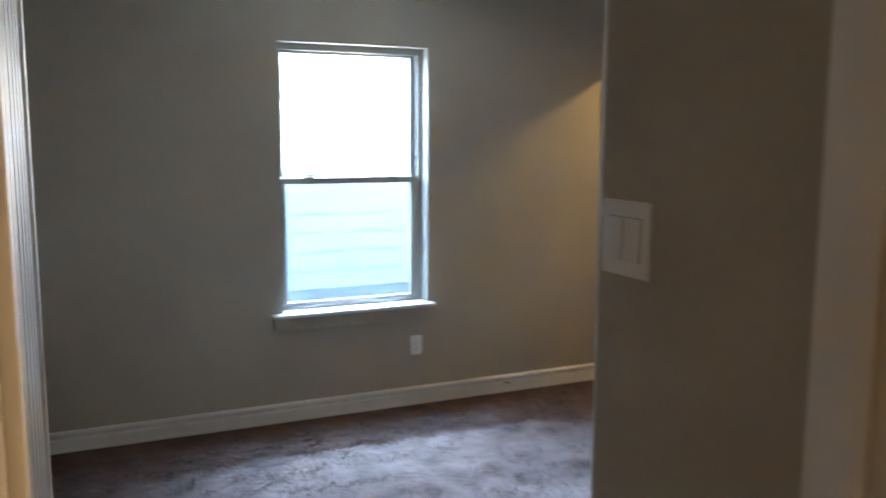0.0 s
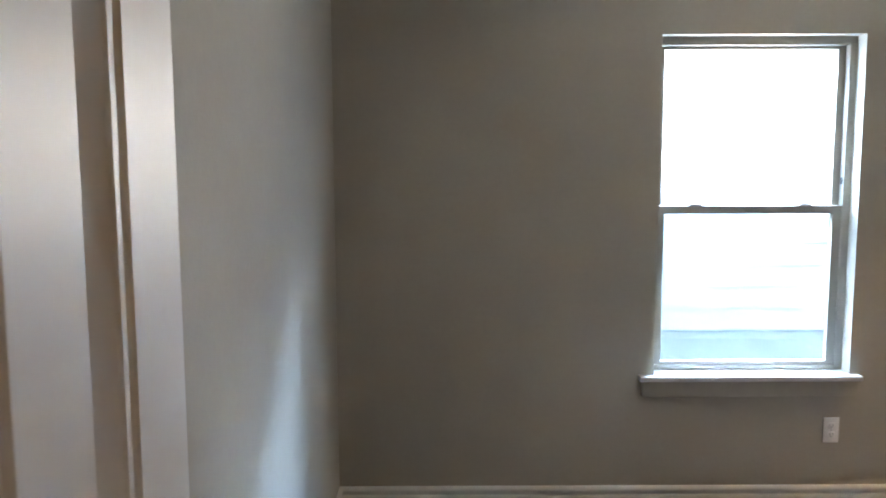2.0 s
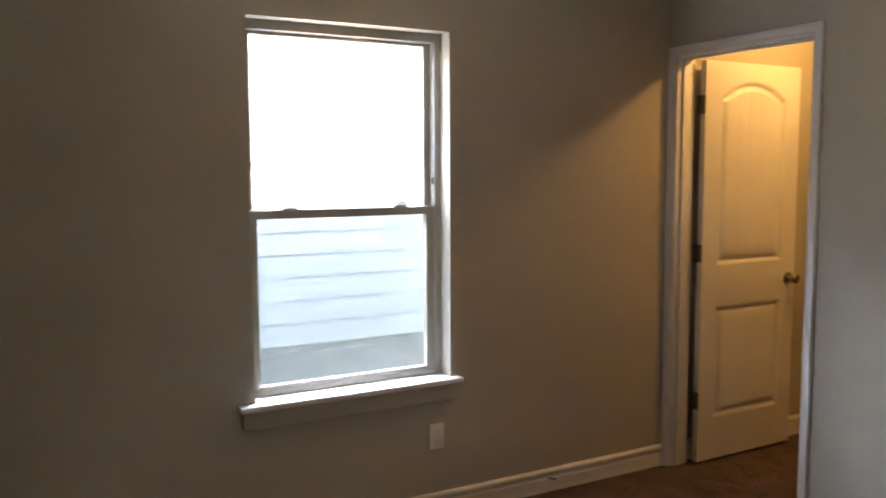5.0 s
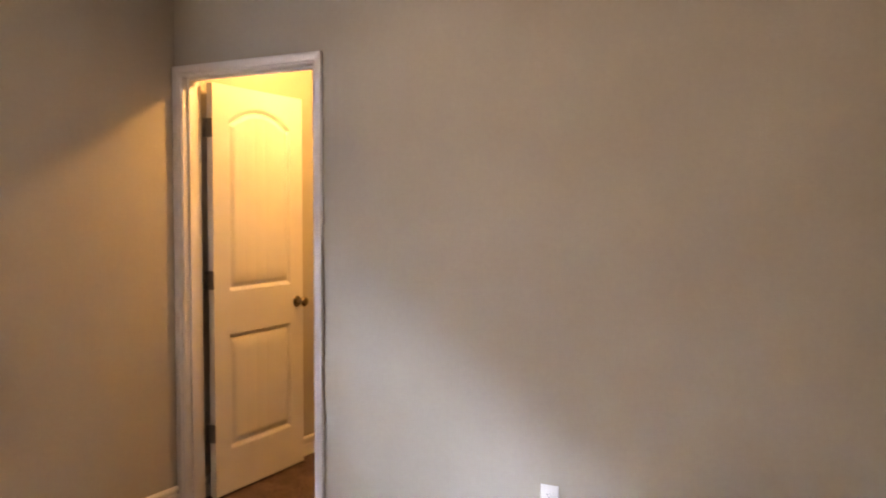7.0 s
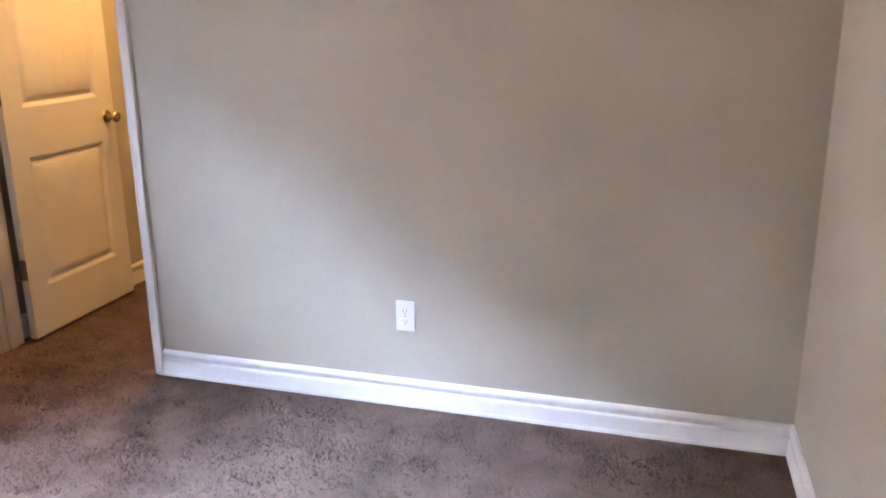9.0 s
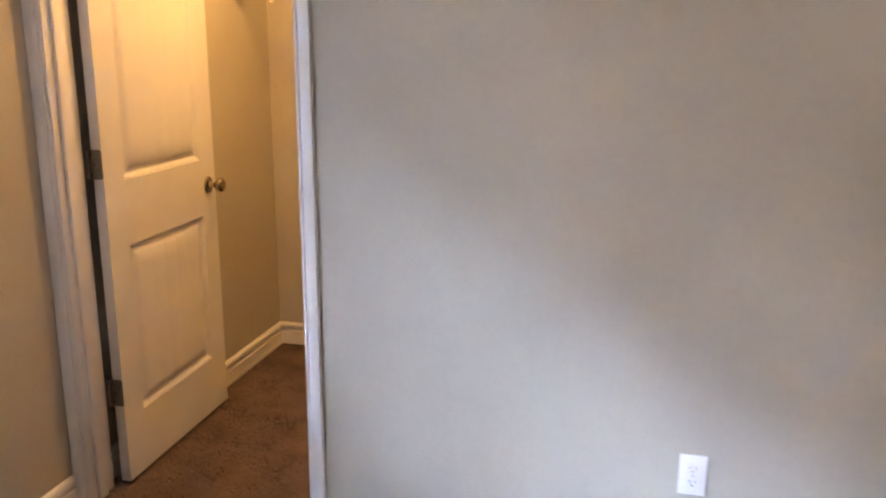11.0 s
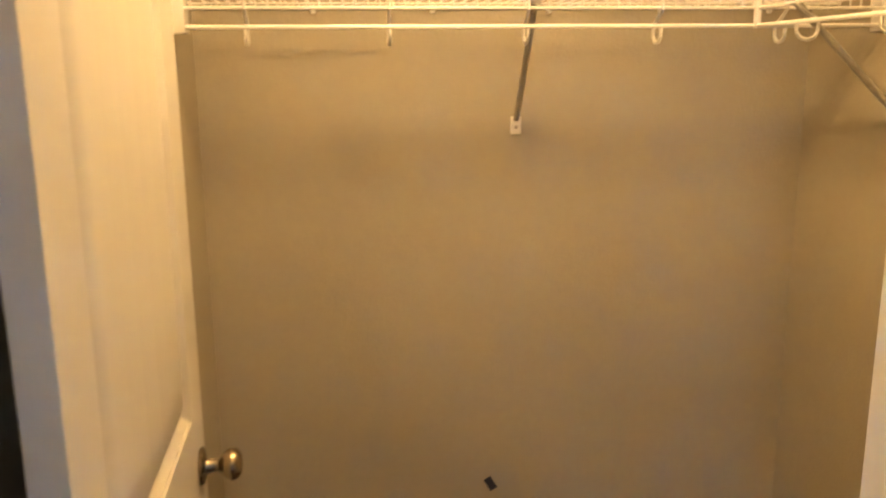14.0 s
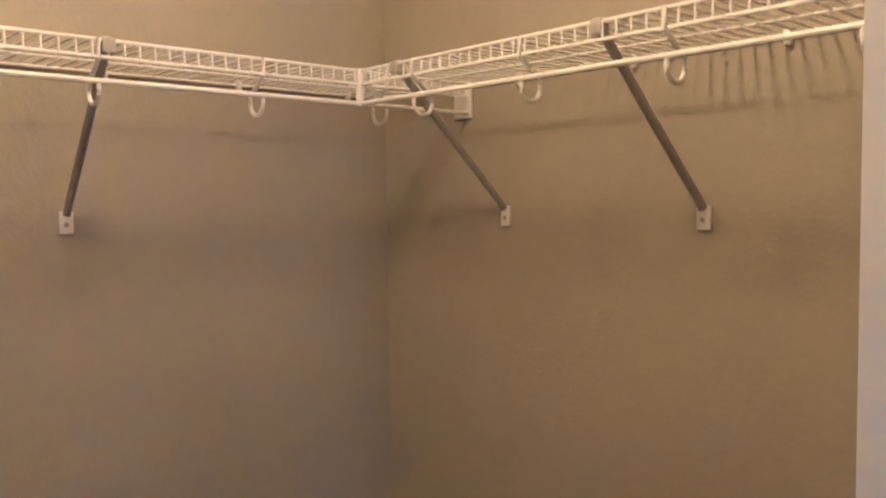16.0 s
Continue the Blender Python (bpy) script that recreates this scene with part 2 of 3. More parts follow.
# width across the casing, from the opening outwards, and thickness
CASE = [(0, 0), (0, 0.0075), (0.002, 0.0095), (0.006, 0.0095), (0.008, 0.0070), (0.0105, 0.0070), (0.0125, 0.0115), (0.016, 0.0140),
        (0.022, 0.0158), (0.030, 0.0170), (0.038, 0.0175), (0.0435, 0.0165), (0.0445, 0.0)]


def doorway(parent, wall_at, out, across, lo, hi, top, label):
    """Three mitred casing lengths round an opening, on one face of a wall. across: axis along the wall; lo < hi along it."""
    A = Vector(across)
    base = Vector(wall_at)
    g = 0.005
    part("casing", sweep(bmesh.new(), CASE, base + A * (lo - g), (0, 0, 1), top + g, -A, out, 0, 1), TRIM, parent, label)
    part("casing", sweep(bmesh.new(), CASE, base + A * (hi + g), (0, 0, 1), top + g, A, out, 0, 1), TRIM, parent, label)
    part("casing", sweep(bmesh.new(), CASE, base + A * (lo - g) + Vector((0, 0, top + g)), A, hi - lo + 2 * g, (0, 0, 1), out, -1, 1), TRIM, parent, label)


# panel mouldings of the two doors: distance from the panel's edge, depth
COVE = ((0, 0), (0.003, 0.003), (0.006, 0.003), (0.017, 0.0125), (0.021, 0.0135), (0.046, 0.0025), (9, 0.0025))
BEAD = ((0, 0), (0.001, 0.002), (0.009, 0.009), (0.010, 0.001), (0.017, 0.001), (0.020, 0.004), (0.050, 0.0145), (0.054, 0.003), (9, 0.003))
STILE2 = 0.083


def leaf_mesh(width, cut, stile, moulding, height=2.025, thick=0.035):
    """A moulded two-panel door leaf with an arched upper panel of planks; hinge edge at x 0, faces at y 0 and -thick."""
    panels = ((0.219, 0.796, 0.0), (1.009, 1.931, 0.085))   # bottom, top at the middle, arch rise
    steps = [-0.002] + [d for d, h in moulding[:-1]] + [0.5 * (a[0] + b[0]) for a, b in zip(moulding, moulding[1:-1])]
    edge = moulding[-2][0]
    us = set(np.linspace(0, width, 26).round(4))
    pw = width - 2 * stile
    inner = pw - 2 * edge
    planks = max(4, round(inner / 0.079))
    grooves = [stile + edge + inner * k / planks for k in range(1, planks)]
    for c in (stile, width - stile):
        sgn = 1 if c == stile else -1
        us |= {round(c + sgn * d, 4) for d in steps}
    for c in grooves:
        us |= {round(c + d, 4) for d in (-0.0056, -0.003, 0, 0.003, 0.0056)}
    zs = set(np.linspace(0, height, 30).round(4))
    for z0, z1, rise in panels:
        zs |= {round(z0 + d, 4) for d in steps}
        if rise:
            zs |= set(np.arange(z1 - rise - 0.045, z1 + 0.006, 0.0035).round(4))
        else:
            zs |= {round(z1 - d, 4) for d in steps}
    us, zs = sorted(us), sorted(zs)

    def depth(u, z):
        for z0, z1, rise in panels:
            t = (u - width / 2) / (pw / 2)
            top = z1 - rise * t * t
            lean = math.hypot(1, 2 * rise * t / (pw / 2))
            d = min(u - stile, width - stile - u, z - z0, (top - z) / lean)
            if d <= 0:
                continue
            for (d0, h0), (d1, h1) in zip(moulding, moulding[1:]):
                if d <= d1:
                    h = h0 + (h1 - h0) * (d - d0) / (d1 - d0)
                    break
            if d > edge:
                for g in grooves:
                    h += cut * min(1.0, max(0.0, 2.2 - abs(u - g) / 0.0025))
            return h
        return 0.0

    verts, faces = [], []
    nu, nz = len(us), len(zs)
    D = [[depth(u, z) for u in us] for z in zs]
    for side in (0, 1):
        for j, z in enumerate(zs):
            for i, u in enumerate(us):
                verts.append((u, -D[j][i] if side == 0 else -thick + D[j][i], z))
    off = nu * nz
    for j in range(nz - 1):
        for i in range(nu - 1):
            a, b, c, d = j * nu + i, j * nu + i + 1, (j + 1) * nu + i + 1, (j + 1) * nu + i
            faces.append((d, c, b, a))
            faces.append((a + off, b + off, c + off, d + off))
    rim = [i for i in range(nu)] + [j * nu + nu - 1 for j in range(1, nz)] + [(nz - 1) * nu + i for i in range(nu - 2, -1, -1)] + [j * nu for j in range(nz - 2, 0, -1)]
    for k in range(len(rim)):
        a, b = rim[k], rim[(k + 1) % len(rim)]
        faces.append((a, b, b + off, a + off))
    me = bpy.data.meshes.new("leaf")
    me.from_pydata(verts, [], faces)
    me.materials.append(DOOR)
    for p in me.polygons:
        p.use_smooth = True
    me.set_sharp_from_angle(angle=radians(40))
    return me


def knob(parent, at, out):
    k = part("knob", lathe([(0, 0.0), (0.0, 0.031), (0.003, 0.032), (0.006, 0.030), (0.009, 0.022), (0.011, 0.013), (0.022, 0.0105), (0.030, 0.0105),
                            (0.034, 0.0145), (0.038, 0.0205), (0.044, 0.0255), (0.051, 0.0275), (0.058, 0.0265), (0.064, 0.0225), (0.068, 0.016), (0.0695, 0.006), (0.0695, 0.0)],
                           at, out), NICKEL, parent, "satin nickel round door knob with rosette")
    return k


def hinge_plate(parent, centre, u, out):
    """A rounded butt-hinge leaf, 0.089 high, with its knuckle."""
    c, u, out = Vector(centre), Vector(u), Vector(out)
    bm = bmesh.new()
    r, w, h = 0.008, 0.024, 0.0460
    ring = []
    for cx, cz, a0 in ((w - r, h - r, 0), (-w + r, h - r, 90), (-w + r, -h + r, 180), (w - r, -h + r, 270)):
        for k in range(5):
            a = radians(a0 + 22.5 * k)
            ring.append((cx + r * math.cos(a), cz + r * math.sin(a)))
    f0 = [bm.verts.new(c + u * x + Vector((0, 0, z))) for x, z in ring]
    f1 = [bm.verts.new(c + u * x + Vector((0, 0, z)) + out * 0.003) for x, z in ring]
    bm.faces.new(f1)
    bm.faces.new(f0[::-1])
    for i in range(len(ring)):
        bm.faces.new((f0[i], f0[(i + 1) % len(ring)], f1[(i + 1) % len(ring)], f1[i]))
    hinge = part("hinge", bm, HINGE, parent, "grey steel butt hinge with rounded corners")
    for sx, sz in ((0.013, -0.032), (0.004, 0.0), (0.013, 0.032)):
        part("screw", lathe([(0, 0.0), (0, 0.0038), (0.0012, 0.0034), (0.0012, 0.0)], c + u * sx + Vector((0, 0, sz)) + out * 0.003, out, 10), DARK, hinge)
    return hinge


# closet doorway and its open door
d1 = empty("door_1", (0.06, -0.43, 0), "white moulded two-panel arch-top closet door standing open, white casing", "door", kind="structure")
d1.location = (0, 0, 0)
doorway(d1, (XE, 0, 0), (-1, 0, 0), (0, 1, 0), DY1, DY0, DZ, "white painted moulded casing")
doorway(d1, (XE + TW - 0.004, 0, 0), (0.6, 0, 0), (0, 1, 0), DY1, DY0, DZ, "white painted moulded casing")
part("jamb", box((-0.002, DY0, 0), (TW + 0.002, DY0 + 0.019, DZ + 0.018), 0.001), TRIM, d1)
part("jamb", box((-0.002, DY1 - 0.019, 0), (TW + 0.002, DY1, DZ + 0.018), 0.001), TRIM, d1)
part("head_jamb", box((-0.002, DY1, DZ), (TW + 0.002, DY0, DZ + 0.018), 0.001), TRIM, d1)
part("door_stop", box((0.030, DY0 - 0.011, 0), (0.072, DY0, DZ), 0.002), TRIM, d1)
part("door_stop", box((0.030, DY1, 0), (0.072, DY1 + 0.011, DZ), 0.002), TRIM, d1)
part("door_stop", box((0.030, DY1 + 0.011, DZ - 0.011), (0.072, DY0 - 0.011, DZ), 0.002), TRIM, d1)
leaf1 = new("leaf", leaf_mesh(0.705, 0.0002, 0.106, COVE))
leaf1.parent = d1
leaf1.matrix_basis = pose(0.143, -0.062, 0.012, 0, 0, 1.0)
for z in (0.330, 1.084, 1.822):
    hinge_plate(d1, (0.1425, -0.074, z), (0, 1, 0), (-1, 0, 0))
    part("hinge_knuckle", lathe([(-0.0445, 0), (-0.0445, 0.006), (0.0445, 0.006), (0.0445, 0)], (0.132, -0.054, z), (0, 0, 1), 12), HINGE, d1)
knob(leaf1, (0.648, -0.035, 0.909), (0, -1, 0))
knob(leaf1, (0.648, 0.0, 0.909), (0, 1, 0))
part("latch_plate", box((0.703, -0.029, 0.880), (0.7065, -0.006, 0.938), 0.001), NICKEL, leaf1)

# entry doorway and its open door
d2 = empty("door_2", (0, 0, 0), "white moulded plank-panel entry door standing open into the room", "door", kind="structure")
doorway(d2, (0, YE, 0), (0, 1, 0), (1, 0, 0), EX0, EX1, DZ, "white painted moulded casing")
doorway(d2, (0, YE - TW, 0), (0, -1, 0), (1, 0, 0), EX0, EX1, DZ, "white painted moulded casing")
part("jamb", box((EX0 - 0.019, YE - TW - 0.002, 0), (EX0, YE + 0.002, DZ + 0.018), 0.001), TRIM, d2)
part("jamb", box((EX1, YE - TW - 0.002, 0), (EX1 + 0.019, YE + 0.002, DZ + 0.018), 0.001), TRIM, d2)
part("head_jamb", box((EX0, YE - TW - 0.002, DZ), (EX1, YE + 0.002, DZ + 0.018), 0.001), TRIM, d2)
part("door_stop", box((EX0, YE - 0.080, 0), (EX0 + 0.011, YE - 0.038, DZ), 0.002), TRIM, d2)
part("door_stop", box((EX1 - 0.011, YE - 0.080, 0), (EX1, YE - 0.038, DZ), 0.002), TRIM, d2)
leaf2 = new("leaf", leaf_mesh(0.762, 0.0100, STILE2, BEAD))
leaf2.parent = d2
leaf2.matrix_basis = Matrix.Translation((EX0 - 0.035, YE + 0.012, 0.012)) @ pose(0, 0, 0, 0, 0, 90)
knob(leaf2, (0.702, -0.035, 0.990), (0, -1, 0))
knob(leaf2, (0.702, 0.0, 0.990), (0, 1, 0))
part("latch_plate", box((0.760, -0.029, 0.961), (0.7635, -0.006, 1.019), 0.001), NICKEL, leaf2)

# ---- window ----
w1 = empty("window_1", (0, 0, 0), "single-hung window with shade-darkened vinyl frames, a drywall return and painted sill", "window", kind="structure")
FY = 0.075     # room face of the frame
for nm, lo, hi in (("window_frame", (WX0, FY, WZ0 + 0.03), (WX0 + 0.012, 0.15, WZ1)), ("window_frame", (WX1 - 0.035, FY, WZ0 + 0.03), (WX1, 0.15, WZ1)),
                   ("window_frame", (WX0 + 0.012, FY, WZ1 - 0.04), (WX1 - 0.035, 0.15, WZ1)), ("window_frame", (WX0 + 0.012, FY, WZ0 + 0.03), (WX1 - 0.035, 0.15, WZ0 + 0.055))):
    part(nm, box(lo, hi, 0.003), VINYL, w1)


def sash(x0, x1, z0, z1, y0, y1, side, bottom, top):
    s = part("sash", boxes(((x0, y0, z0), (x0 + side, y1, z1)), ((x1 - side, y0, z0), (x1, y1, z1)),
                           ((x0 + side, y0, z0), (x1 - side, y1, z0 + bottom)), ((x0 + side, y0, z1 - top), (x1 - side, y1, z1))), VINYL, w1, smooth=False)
    p = part("pane", box((x0 + side - 0.003, (y0 + y1) / 2 - 0.002, z0 + bottom - 0.003), (x1 - side + 0.003, (y0 + y1) / 2 + 0.002, z1 - top + 0.003)), GLASS, s, "clear glass", smooth=False)
    p.visible_shadow = False
    return s


sash(WX0 + 0.013, WX1 - 0.036, 1.325, WZ1 - 0.041, 0.112, 0.142, 0.032, 0.030, 0.012)
low = sash(WX0 + 0.013, WX1 - 0.036, WZ0 + 0.056, 1.352, 0.080, 0.110, 0.038, 0.014, 0.034)
SCREEN = bpy.data.materials.new("insect_screen")
SCREEN.use_nodes = True
sn, sl = SCREEN.node_tree.nodes, SCREEN.node_tree.links
clear = sn.new("ShaderNodeBsdfTransparent")
mix = sn.new("ShaderNodeMixShader")
mix.inputs[0].default_value = 0.18
sn["Principled BSDF"].inputs["Base Color"].default_value = (0.03, 0.03, 0.035, 1)
sl.new(clear.outputs[0], mix.inputs[1])
sl.new(sn["Principled BSDF"].outputs[0], mix.inputs[2])
sl.new(mix.outputs[0], sn["Material Output"].inputs[0])
part("insect_screen", box((WX0 + 0.036, 0.144, WZ0 + 0.056), (WX1 - 0.036, 0.1445, 1.335)), SCREEN, w1, "fine dark insect screen", smooth=False)
for fx in (0.22, 0.78):
    x = WX0 + (WX1 - WX0) * fx
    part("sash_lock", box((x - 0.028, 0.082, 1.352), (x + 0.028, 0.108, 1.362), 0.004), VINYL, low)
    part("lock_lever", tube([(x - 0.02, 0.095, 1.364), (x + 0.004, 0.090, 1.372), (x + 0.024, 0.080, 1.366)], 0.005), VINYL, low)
part("night_latch", box((WX1 - 0.040, 0.085, 1.445), (WX1 - 0.032, 0.100, 1.475), 0.002), DARK, w1, "small dark vent latch")
STOOL = [(0, 0), (0.104, 0), (0.109, 0.003), (0.112, 0.010), (0.109, 0.018), (0.104, 0.021), (0, 0.021)]
part("window_sill", sweep(bmesh.new(), STOOL, (WX0 - 0.065, 0.0, WZ0 + 0.009), (1, 0, 0), WX1 - WX0 + 0.10, (0, -0.45, 0), (0, 0, 1)), TRIM, w1)
part("window_sill", box((WX0 + 0.001, 0.0, WZ0 + 0.001), (WX1 - 0.001, 0.149, WZ0 + 0.030), 0.001), TRIM, w1)
# apron takes the wall colour to carry the shade below the sill
part("apron", box((WX0 - 0.052, -0.030, WZ0 - 0.062), (WX1 + 0.022, 0.0, WZ0 + 0.009), 0.003), WALL, w1, "apron under the sill, wall colour standing in for its shade")
for nm, lo, hi in (("reveal", (WX0, -0.001, WZ0 + 0.03), (WX0 + 0.003, FY, WZ1)), ("reveal", (WX1 - 0.003, -0.001, WZ0 + 0.03), (WX1, FY, WZ1)),
                   ("reveal", (WX0 + 0.003, -0.001, WZ1 - 0.003), (WX1 - 0.003, FY, WZ1))):
    part(nm, box(lo, hi), WALL, w1, smooth=False)

# own eaves and roof over the window, unseen, added to shade the neighbour's siding
structure("eave", box((-8, 0.15, 2.58), (6, 0.30, 2.61)), SIDING, "unseen eave outside, added to cut off sky and sun", "eave")
structure("roof", sweep(bmesh.new(), [(0, 0), (-7, 3.2), (-7, 3.3), (0, 0.14)], (-8, 0.32, 2.61), (1, 0, 0), 14, (0, 1, 0), (0, 0, 1)), ROOF, "unseen dark shingle roof slope, added to block the sun", "roof")

# ---- outside: ground and the neighbouring house ----
structure("ground", box((-60, 0.16, -0.42), (60, 90, -0.40)), GRASS, "grass strip between the houses", "ground")
nb = empty("neighbour_house", (0, 0, 0), "neighbouring house with pale blue-white lap siding on a concrete foundation", "house", kind="structure")
NY, NZ0, NZ1 = 3.1, 0.15, 3.34
part("foundation", box((-8, NY + 0.02, -0.45), (5, NY + 0.3, NZ0)), CONCRETE, nb, smooth=False)
lap = 0.178
for k in range(int((NZ1 - NZ0) / lap) + 1):
    z = NZ0 + k * lap
    bm = bmesh.new()
    sweep(bm, [(0, -0.008), (0.022, -0.008), (0.004, lap + 0.01), (0, lap + 0.01)], (-8, NY + 0.02, z), (1, 0, 0), 13, (0, -1, 0), (0, 0, 1))
    part("siding_board", bm, SIDING, nb, smooth=False)
part("wall", box((-8, NY + 0.021, NZ0), (5, NY + 0.3, NZ1 + 0.2)), SIDING, nb, smooth=False)
part("soffit", box((-8.3, NY - 0.40, NZ1 + 0.05), (5.3, NY + 0.02, NZ1 + 0.08)), SIDING, nb, smooth=False)
part("fascia", box((-8.3, NY - 0.43, NZ1 + 0.03), (5.3, NY - 0.40, NZ1 + 0.22)), SIDING, nb, smooth=False)
bm = bmesh.new()
sweep(bm, [(0, 0), (4.5, 2.2), (4.5, 2.14), (0, -0.04)], (-8.4, NY - 0.46, NZ1 + 0.24), (1, 0, 0), 13.8, (0, 1, 0), (0, 0, 1))
part("roof", bm, ROOF, nb, smooth=False)


# ---- wall plates ----
def outlet(at, u, out):
    """A duplex receptacle with its plate, 0.070 by 0.114."""
    c, u, out = Vector(at), Vector(u), Vector(out)
    o = empty("outlet", at, "white duplex outlet with a plain cover plate on the wall", "outlet", "wall outlets")
    o.location = (0, 0, 0)

    def slab(name, x0, x1, z0, z1, d0, d1, mat, parent, bev=0.0015):
        bm = box((x0, d0, z0), (x1, d1, z1), bev)
        m = Matrix((u, out, Vector((0, 0, 1)))).transposed().to_4x4()
        m.translation = c
        bmesh.ops.transform(bm, matrix=m, verts=bm.verts)
        return part(name, bm, mat, parent)

    plate = slab("cover_plate", -0.035, 0.035, -0.057, 0.057, -0.001, 0.006, PLATE, o, 0.003)
    for dz in (-0.020, 0.020):
        face = slab("socket_face", -0.0165, 0.0165, dz - 0.014, dz + 0.014, 0.006, 0.0085, PLATE, plate, 0.002)
        slab("slot", -0.0075, -0.0055, dz - 0.002, dz + 0.007, 0.0078, 0.0089, DARK, o, 0)
        slab("slot", 0.0055, 0.0075, dz - 0.002, dz + 0.007, 0.0078, 0.0089, DARK, o, 0)
        slab("slot", -0.002, 0.002, dz - 0.010, dz - 0.006, 0.0078, 0.0089, DARK, o, 0)
    slab("screw", -0.003, 0.003, -0.003, 0.003, 0.006, 0.0075, STEEL, o, 0.001)
    return o


outlet((-1.317, 0, 0.361), (1, 0, 0), (0, -1, 0))
outlet((0, -1.887, 0.353), (0, -1, 0), (-1, 0, 0))

sw = empty("light_switch", (0, 0, 0), "white two-gang rocker light switch plate on the wall", "switch")
SY, SZ = -3.383, 1.440
plate = part("cover_plate", box((XSW - 0.006, SY - 0.060, SZ - 0.060), (XSW + 0.001, SY + 0.060, SZ + 0.060), 0.003), PLATE, sw)
for dy in (-0.023, 0.023):
    bm = bmesh.new()
    sweep(bm, [(-0.033, 0), (-0.033, 0.006), (0, 0.003), (0.033, 0.002), (0.033, 0)], (XSW - 0.006, SY + dy - 0.0165, SZ), (0, 1, 0), 0.033, (0, 0, 1), (-1, 0, 0))
    part("rocker", bm, PLATE, plate)
    part("gap", box((XSW - 0.0066, SY + dy - 0.0178, SZ - 0.0345), (XSW - 0.0058, SY + dy + 0.0178, SZ + 0.0345)), GAP, sw)

# ---- closet shelves ----
DECK, LIP, BAR = 1.721, 1.694, 1.656
DEPTH = 0.305


def wire_shelf(m, length, lean, braces, hooks, label, end0=True, end1=True):
    """Coated wire shelf: local x along the wall, y out from the wall, z up."""
    s = new("wire_shelf")
    s.matrix_basis = m
    s.empty_display_size = 0.1
    tagged(s, label, "shelf", "closet shelves")
    for nm, y, z, r in (("rail", 0.006, DECK - 0.005, 0.0032), ("rail", 0.134, DECK - 0.006, 0.0026), ("rail", DEPTH, DECK, 0.0036),
                        ("rail", DEPTH, LIP, 0.0036), ("hang_bar", DEPTH, BAR, 0.0048)):
        part(nm, tube([(0.004, y, z), (length - 0.004, y, z)], r, 8), WIRE, s)
    me = None
    n = int((length - 0.02) / 0.0255)
    for k in range(n):
        if me is None:
            w = part("wire", tube([(0, 0.004, DECK), (0, DEPTH - 0.004, DECK), (0, DEPTH + 0.001, DECK - 0.003), (0, DEPTH + 0.0015, LIP - 0.002)], 0.0021, 6), WIRE, s)
            me = w.data
        else:
            w = new("wire", me)
            w.parent = s
        w.location = (0.012 + k * 0.0255, 0, 0)
    # angled braces with a screwed foot on the wall
    for x in braces:
        b = part("brace", tube([(x, 0.010, 1.442), (x, 0.02, 1.454), (x + lean, DEPTH - 0.012, DECK - 0.012), (x + lean, DEPTH - 0.004, DECK + 0.006)], 0.0078, 10), STEEL, s, "grey steel diagonal brace")
        part("brace_clip", box((x + lean - 0.011, DEPTH - 0.016, DECK - 0.020), (x + lean + 0.011, DEPTH + 0.006, DECK + 0.006), 0.004), STEEL, b)
        part("brace_foot", box((x - 0.0135, 0.0, 1.404), (x + 0.0135, 0.008, 1.448), 0.003), WIRE, b, "white screwed wall foot")
        part("screw", lathe([(0, 0), (0, 0.0048), (0.002, 0.004), (0.002, 0)], (x, 0.008, 1.422), (0, 1, 0), 10), STEEL, b)
    # J hooks that carry the hanging bar
    for x in hooks:
        pts = [(x, DEPTH + 0.004, DECK + 0.002), (x, DEPTH + 0.004, LIP - 0.002), (x, DEPTH - 0.022, LIP - 0.022), (x, DEPTH - 0.046, BAR + 0.004)]
        for k in range(9):
            a = math.pi - math.pi * k / 8
            pts.append((x, DEPTH - 0.023 + 0.023 * math.cos(a), BAR - 0.014 - 0.021 * math.sin(a)))
        pts.append((x, DEPTH - 0.001, BAR - 0.003))
        part("bar_hook", tube(pts, 0.0040, 8), WIRE, s, "white bent bar hook")
    # wall clips along the back rail
    x = 0.12
    while x < length - 0.05:
        part("wall_clip", box((x - 0.006, 0.0, DECK - 0.020), (x + 0.006, 0.014, DECK + 0.006), 0.003), WIRE, s)
        x += 0.29
    for x, on in ((0.0, end0), (length, end1)):
        if on:
            x0, x1 = (0.0, 0.006) if x == 0 else (length - 0.034, length)
            part("end_bracket", box((x0, DEPTH - 0.045, BAR - 0.012), (x1, DEPTH + 0.012, DECK + 0.010), 0.002), WIRE, s, "white end bracket screwed to the wall")
    return s


# back wall: local x runs from the south wall northwards
back_m = Matrix(((0, -1, 0, XC), (1, 0, 0, YCS + 0.001), (0, 0, 1, 0), (0, 0, 0, 1)))
wire_shelf(back_m, 1.564, 0.022, (0.780,), (0.237, 0.524, 0.819, 1.115, 1.411), "white coated wire closet shelf along the back wall")
# south wall: local x runs from the west wall eastwards, up to the back shelf's front
south_m = Matrix(((1, 0, 0, XE + TW), (0, 1, 0, YCS), (0, 0, 1, 0), (0, 0, 0, 1)))
wire_shelf(south_m, XC - DEPTH - XE - TW, 0.0, (0.558, 1.032), (0.18, 0.44, 0.71, 0.98), "white coated wire closet shelf along the side wall", end1=False)
clip = part("shelf_corner_clip", box((XC - DEPTH - 0.008, YCS + DEPTH - 0.006, BAR - 0.006), (XC - DEPTH + 0.004, YCS + DEPTH + 0.008, DECK + 0.005), 0.003), WIRE, None)
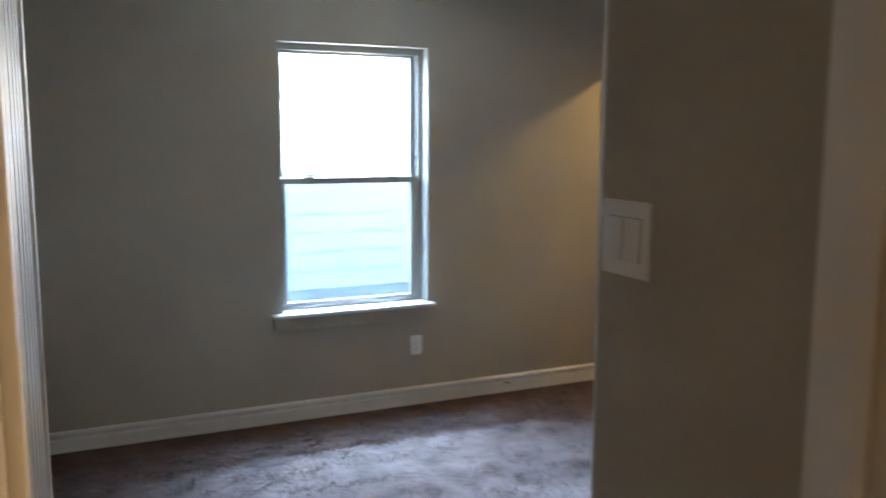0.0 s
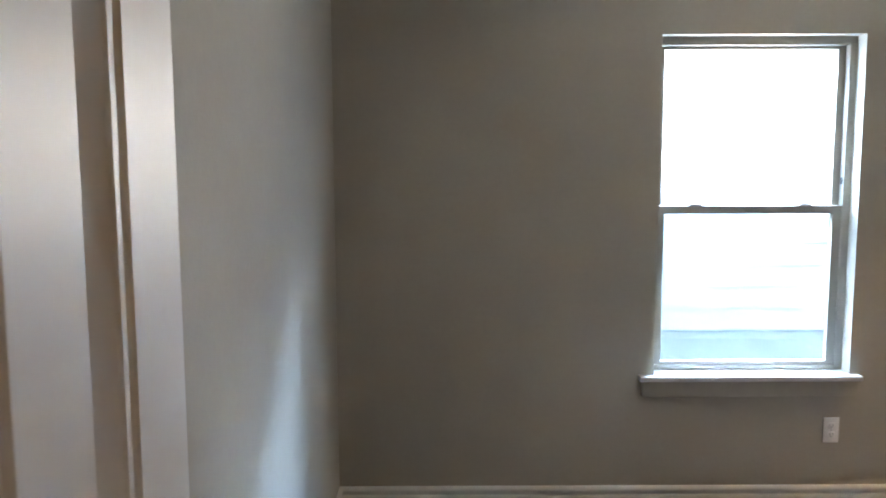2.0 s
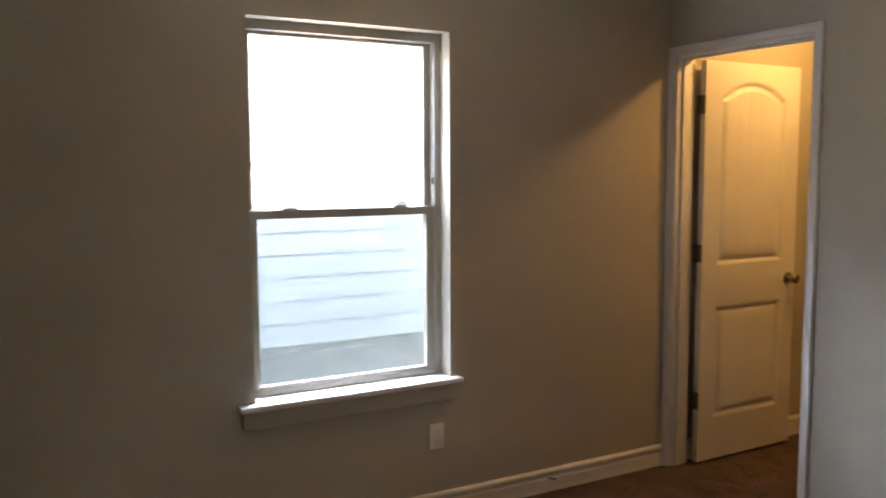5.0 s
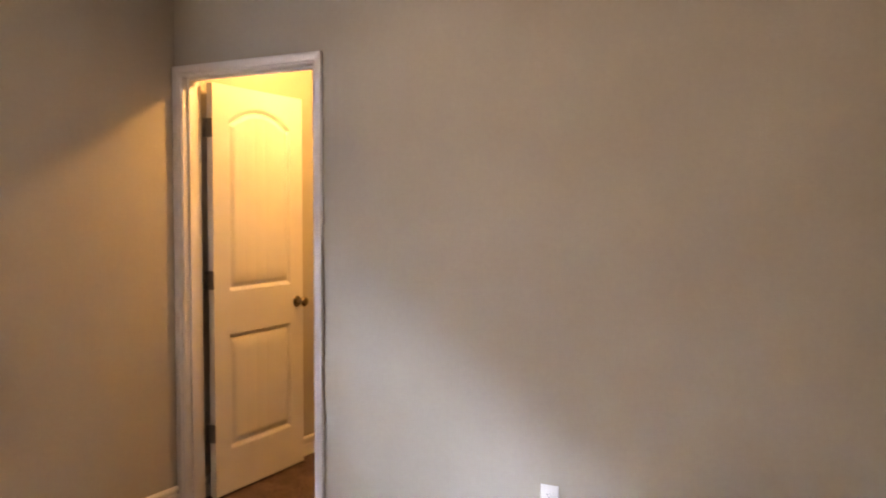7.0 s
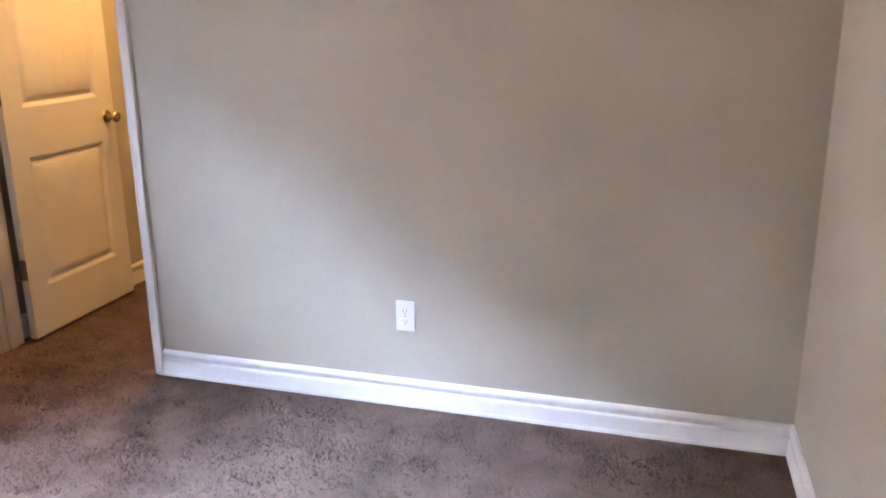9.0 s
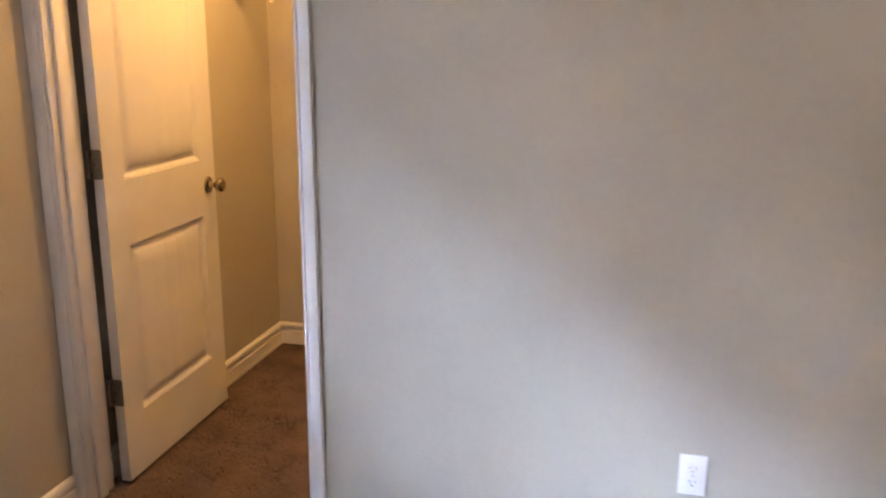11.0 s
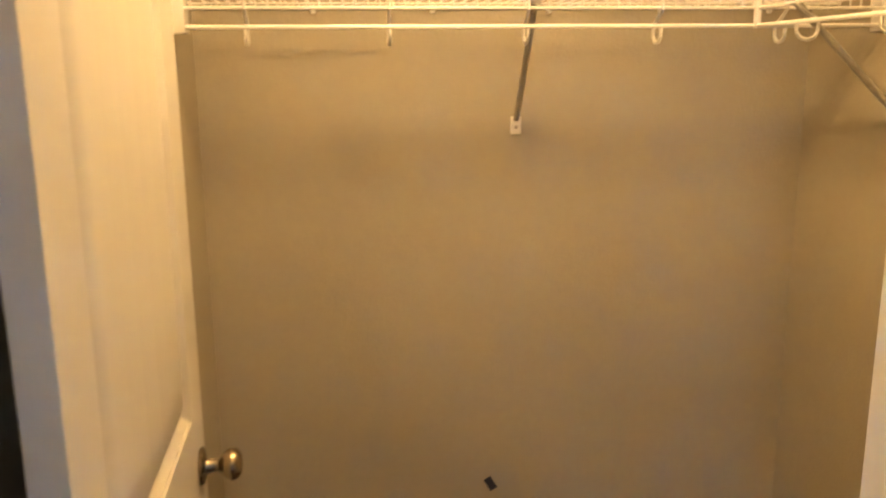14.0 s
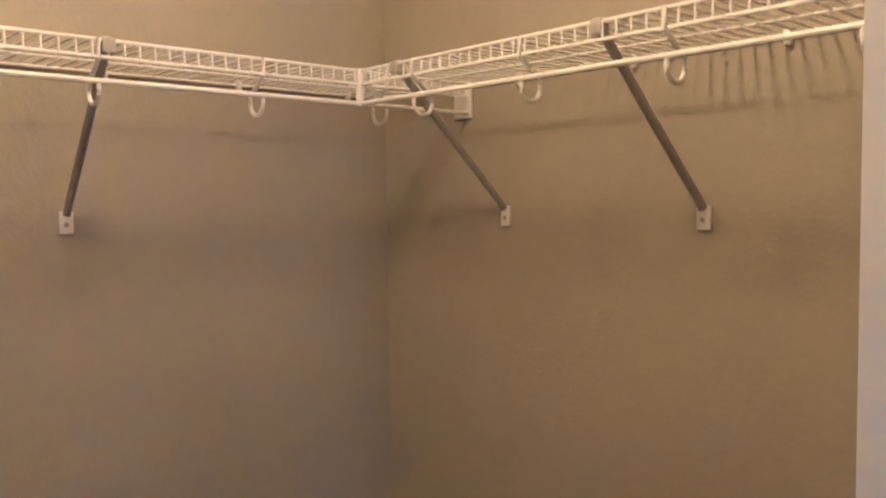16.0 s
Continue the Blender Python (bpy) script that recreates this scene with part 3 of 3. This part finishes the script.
tagged(clip, "white corner clip joining the two wire shelves", "shelf clip")

# ---- small things ----
tape = part("tape_scrap", box((-0.0012, -0.011, -0.020), (0, 0.011, 0.020), 0.0004), TAPE, None)
tape.matrix_basis = Matrix.Translation((XC, -0.724, 0.434)) @ pose(0, 0, 0, -30, 0, 0)
tagged(tape, "small dark blue scrap of tape stuck on the closet wall", "tape")
cable = part("cable_stub", tube([(-0.728, -0.012, 0.066), (-0.726, -0.020, 0.066), (-0.712, -0.025, 0.064), (-0.700, -0.024, 0.060), (-0.694, -0.022, 0.056)], 0.004), DARK, None)
tagged(cable, "short dark cable end sticking out of the baseboard", "cable")


def carpet_tufts():
    """Short leaning fibres over the carpet that is walked past."""
    rng = np.random.default_rng(4)
    spots = []
    for x0, x1, y0, y1, n in ((-3.48, -0.02, -3.20, -0.02, 240000), (0.0, 1.54, -1.54, -0.02, 50000), (-3.2, -2.5, -3.9, -3.2, 8000)):
        spots.append(np.column_stack((rng.uniform(x0, x1, n), rng.uniform(y0, y1, n))))
    p = np.concatenate(spots)
    n = len(p)
    a = rng.uniform(0, math.tau, n)
    w = rng.uniform(0.0012, 0.0024, n)
    h = rng.uniform(0.001, 0.0045, n)
    lean = rng.normal(0, 0.004, (n, 2))
    v = np.zeros((n, 3, 3))
    v[:, 0, 0], v[:, 0, 1] = p[:, 0] - np.cos(a) * w, p[:, 1] - np.sin(a) * w
    v[:, 1, 0], v[:, 1, 1] = p[:, 0] + np.cos(a) * w, p[:, 1] + np.sin(a) * w
    v[:, 2, 0], v[:, 2, 1], v[:, 2, 2] = p[:, 0] + lean[:, 0], p[:, 1] + lean[:, 1], h
    v[:, :2, 2] = -0.006
    me = bpy.data.meshes.new("carpet_tufts")
    me.vertices.add(n * 3)
    me.vertices.foreach_set("co", v.ravel())
    me.loops.add(n * 3)
    me.loops.foreach_set("vertex_index", np.arange(n * 3, dtype=np.int32))
    me.polygons.add(n)
    me.polygons.foreach_set("loop_start", np.arange(0, n * 3, 3, dtype=np.int32))
    me.update(calc_edges=True)
    m = CARPET.copy()
    m.name = "carpet_fibre"
    nodes, links = m.node_tree.nodes, m.node_tree.links
    geo = nodes.new("ShaderNodeNewGeometry")
    hue = next(k for k in nodes if k.type == "HUE_SAT")
    spread = nodes.new("ShaderNodeMapRange")
    spread.inputs["To Min"].default_value, spread.inputs["To Max"].default_value = 0.86, 1.18
    links.new(geo.outputs["Random Per Island"], spread.inputs["Value"])
    old = hue.inputs["Value"].links[0].from_socket
    both = nodes.new("ShaderNodeMath")
    both.operation = "MULTIPLY"
    links.new(old, both.inputs[0])
    links.new(spread.outputs["Result"], both.inputs[1])
    links.new(both.outputs[0], hue.inputs["Value"])
    me.materials.append(m)
    tagged(new("carpet_tufts", me), "short brown fibres of the cut-pile carpet", "carpet", kind="stuff")


carpet_tufts()
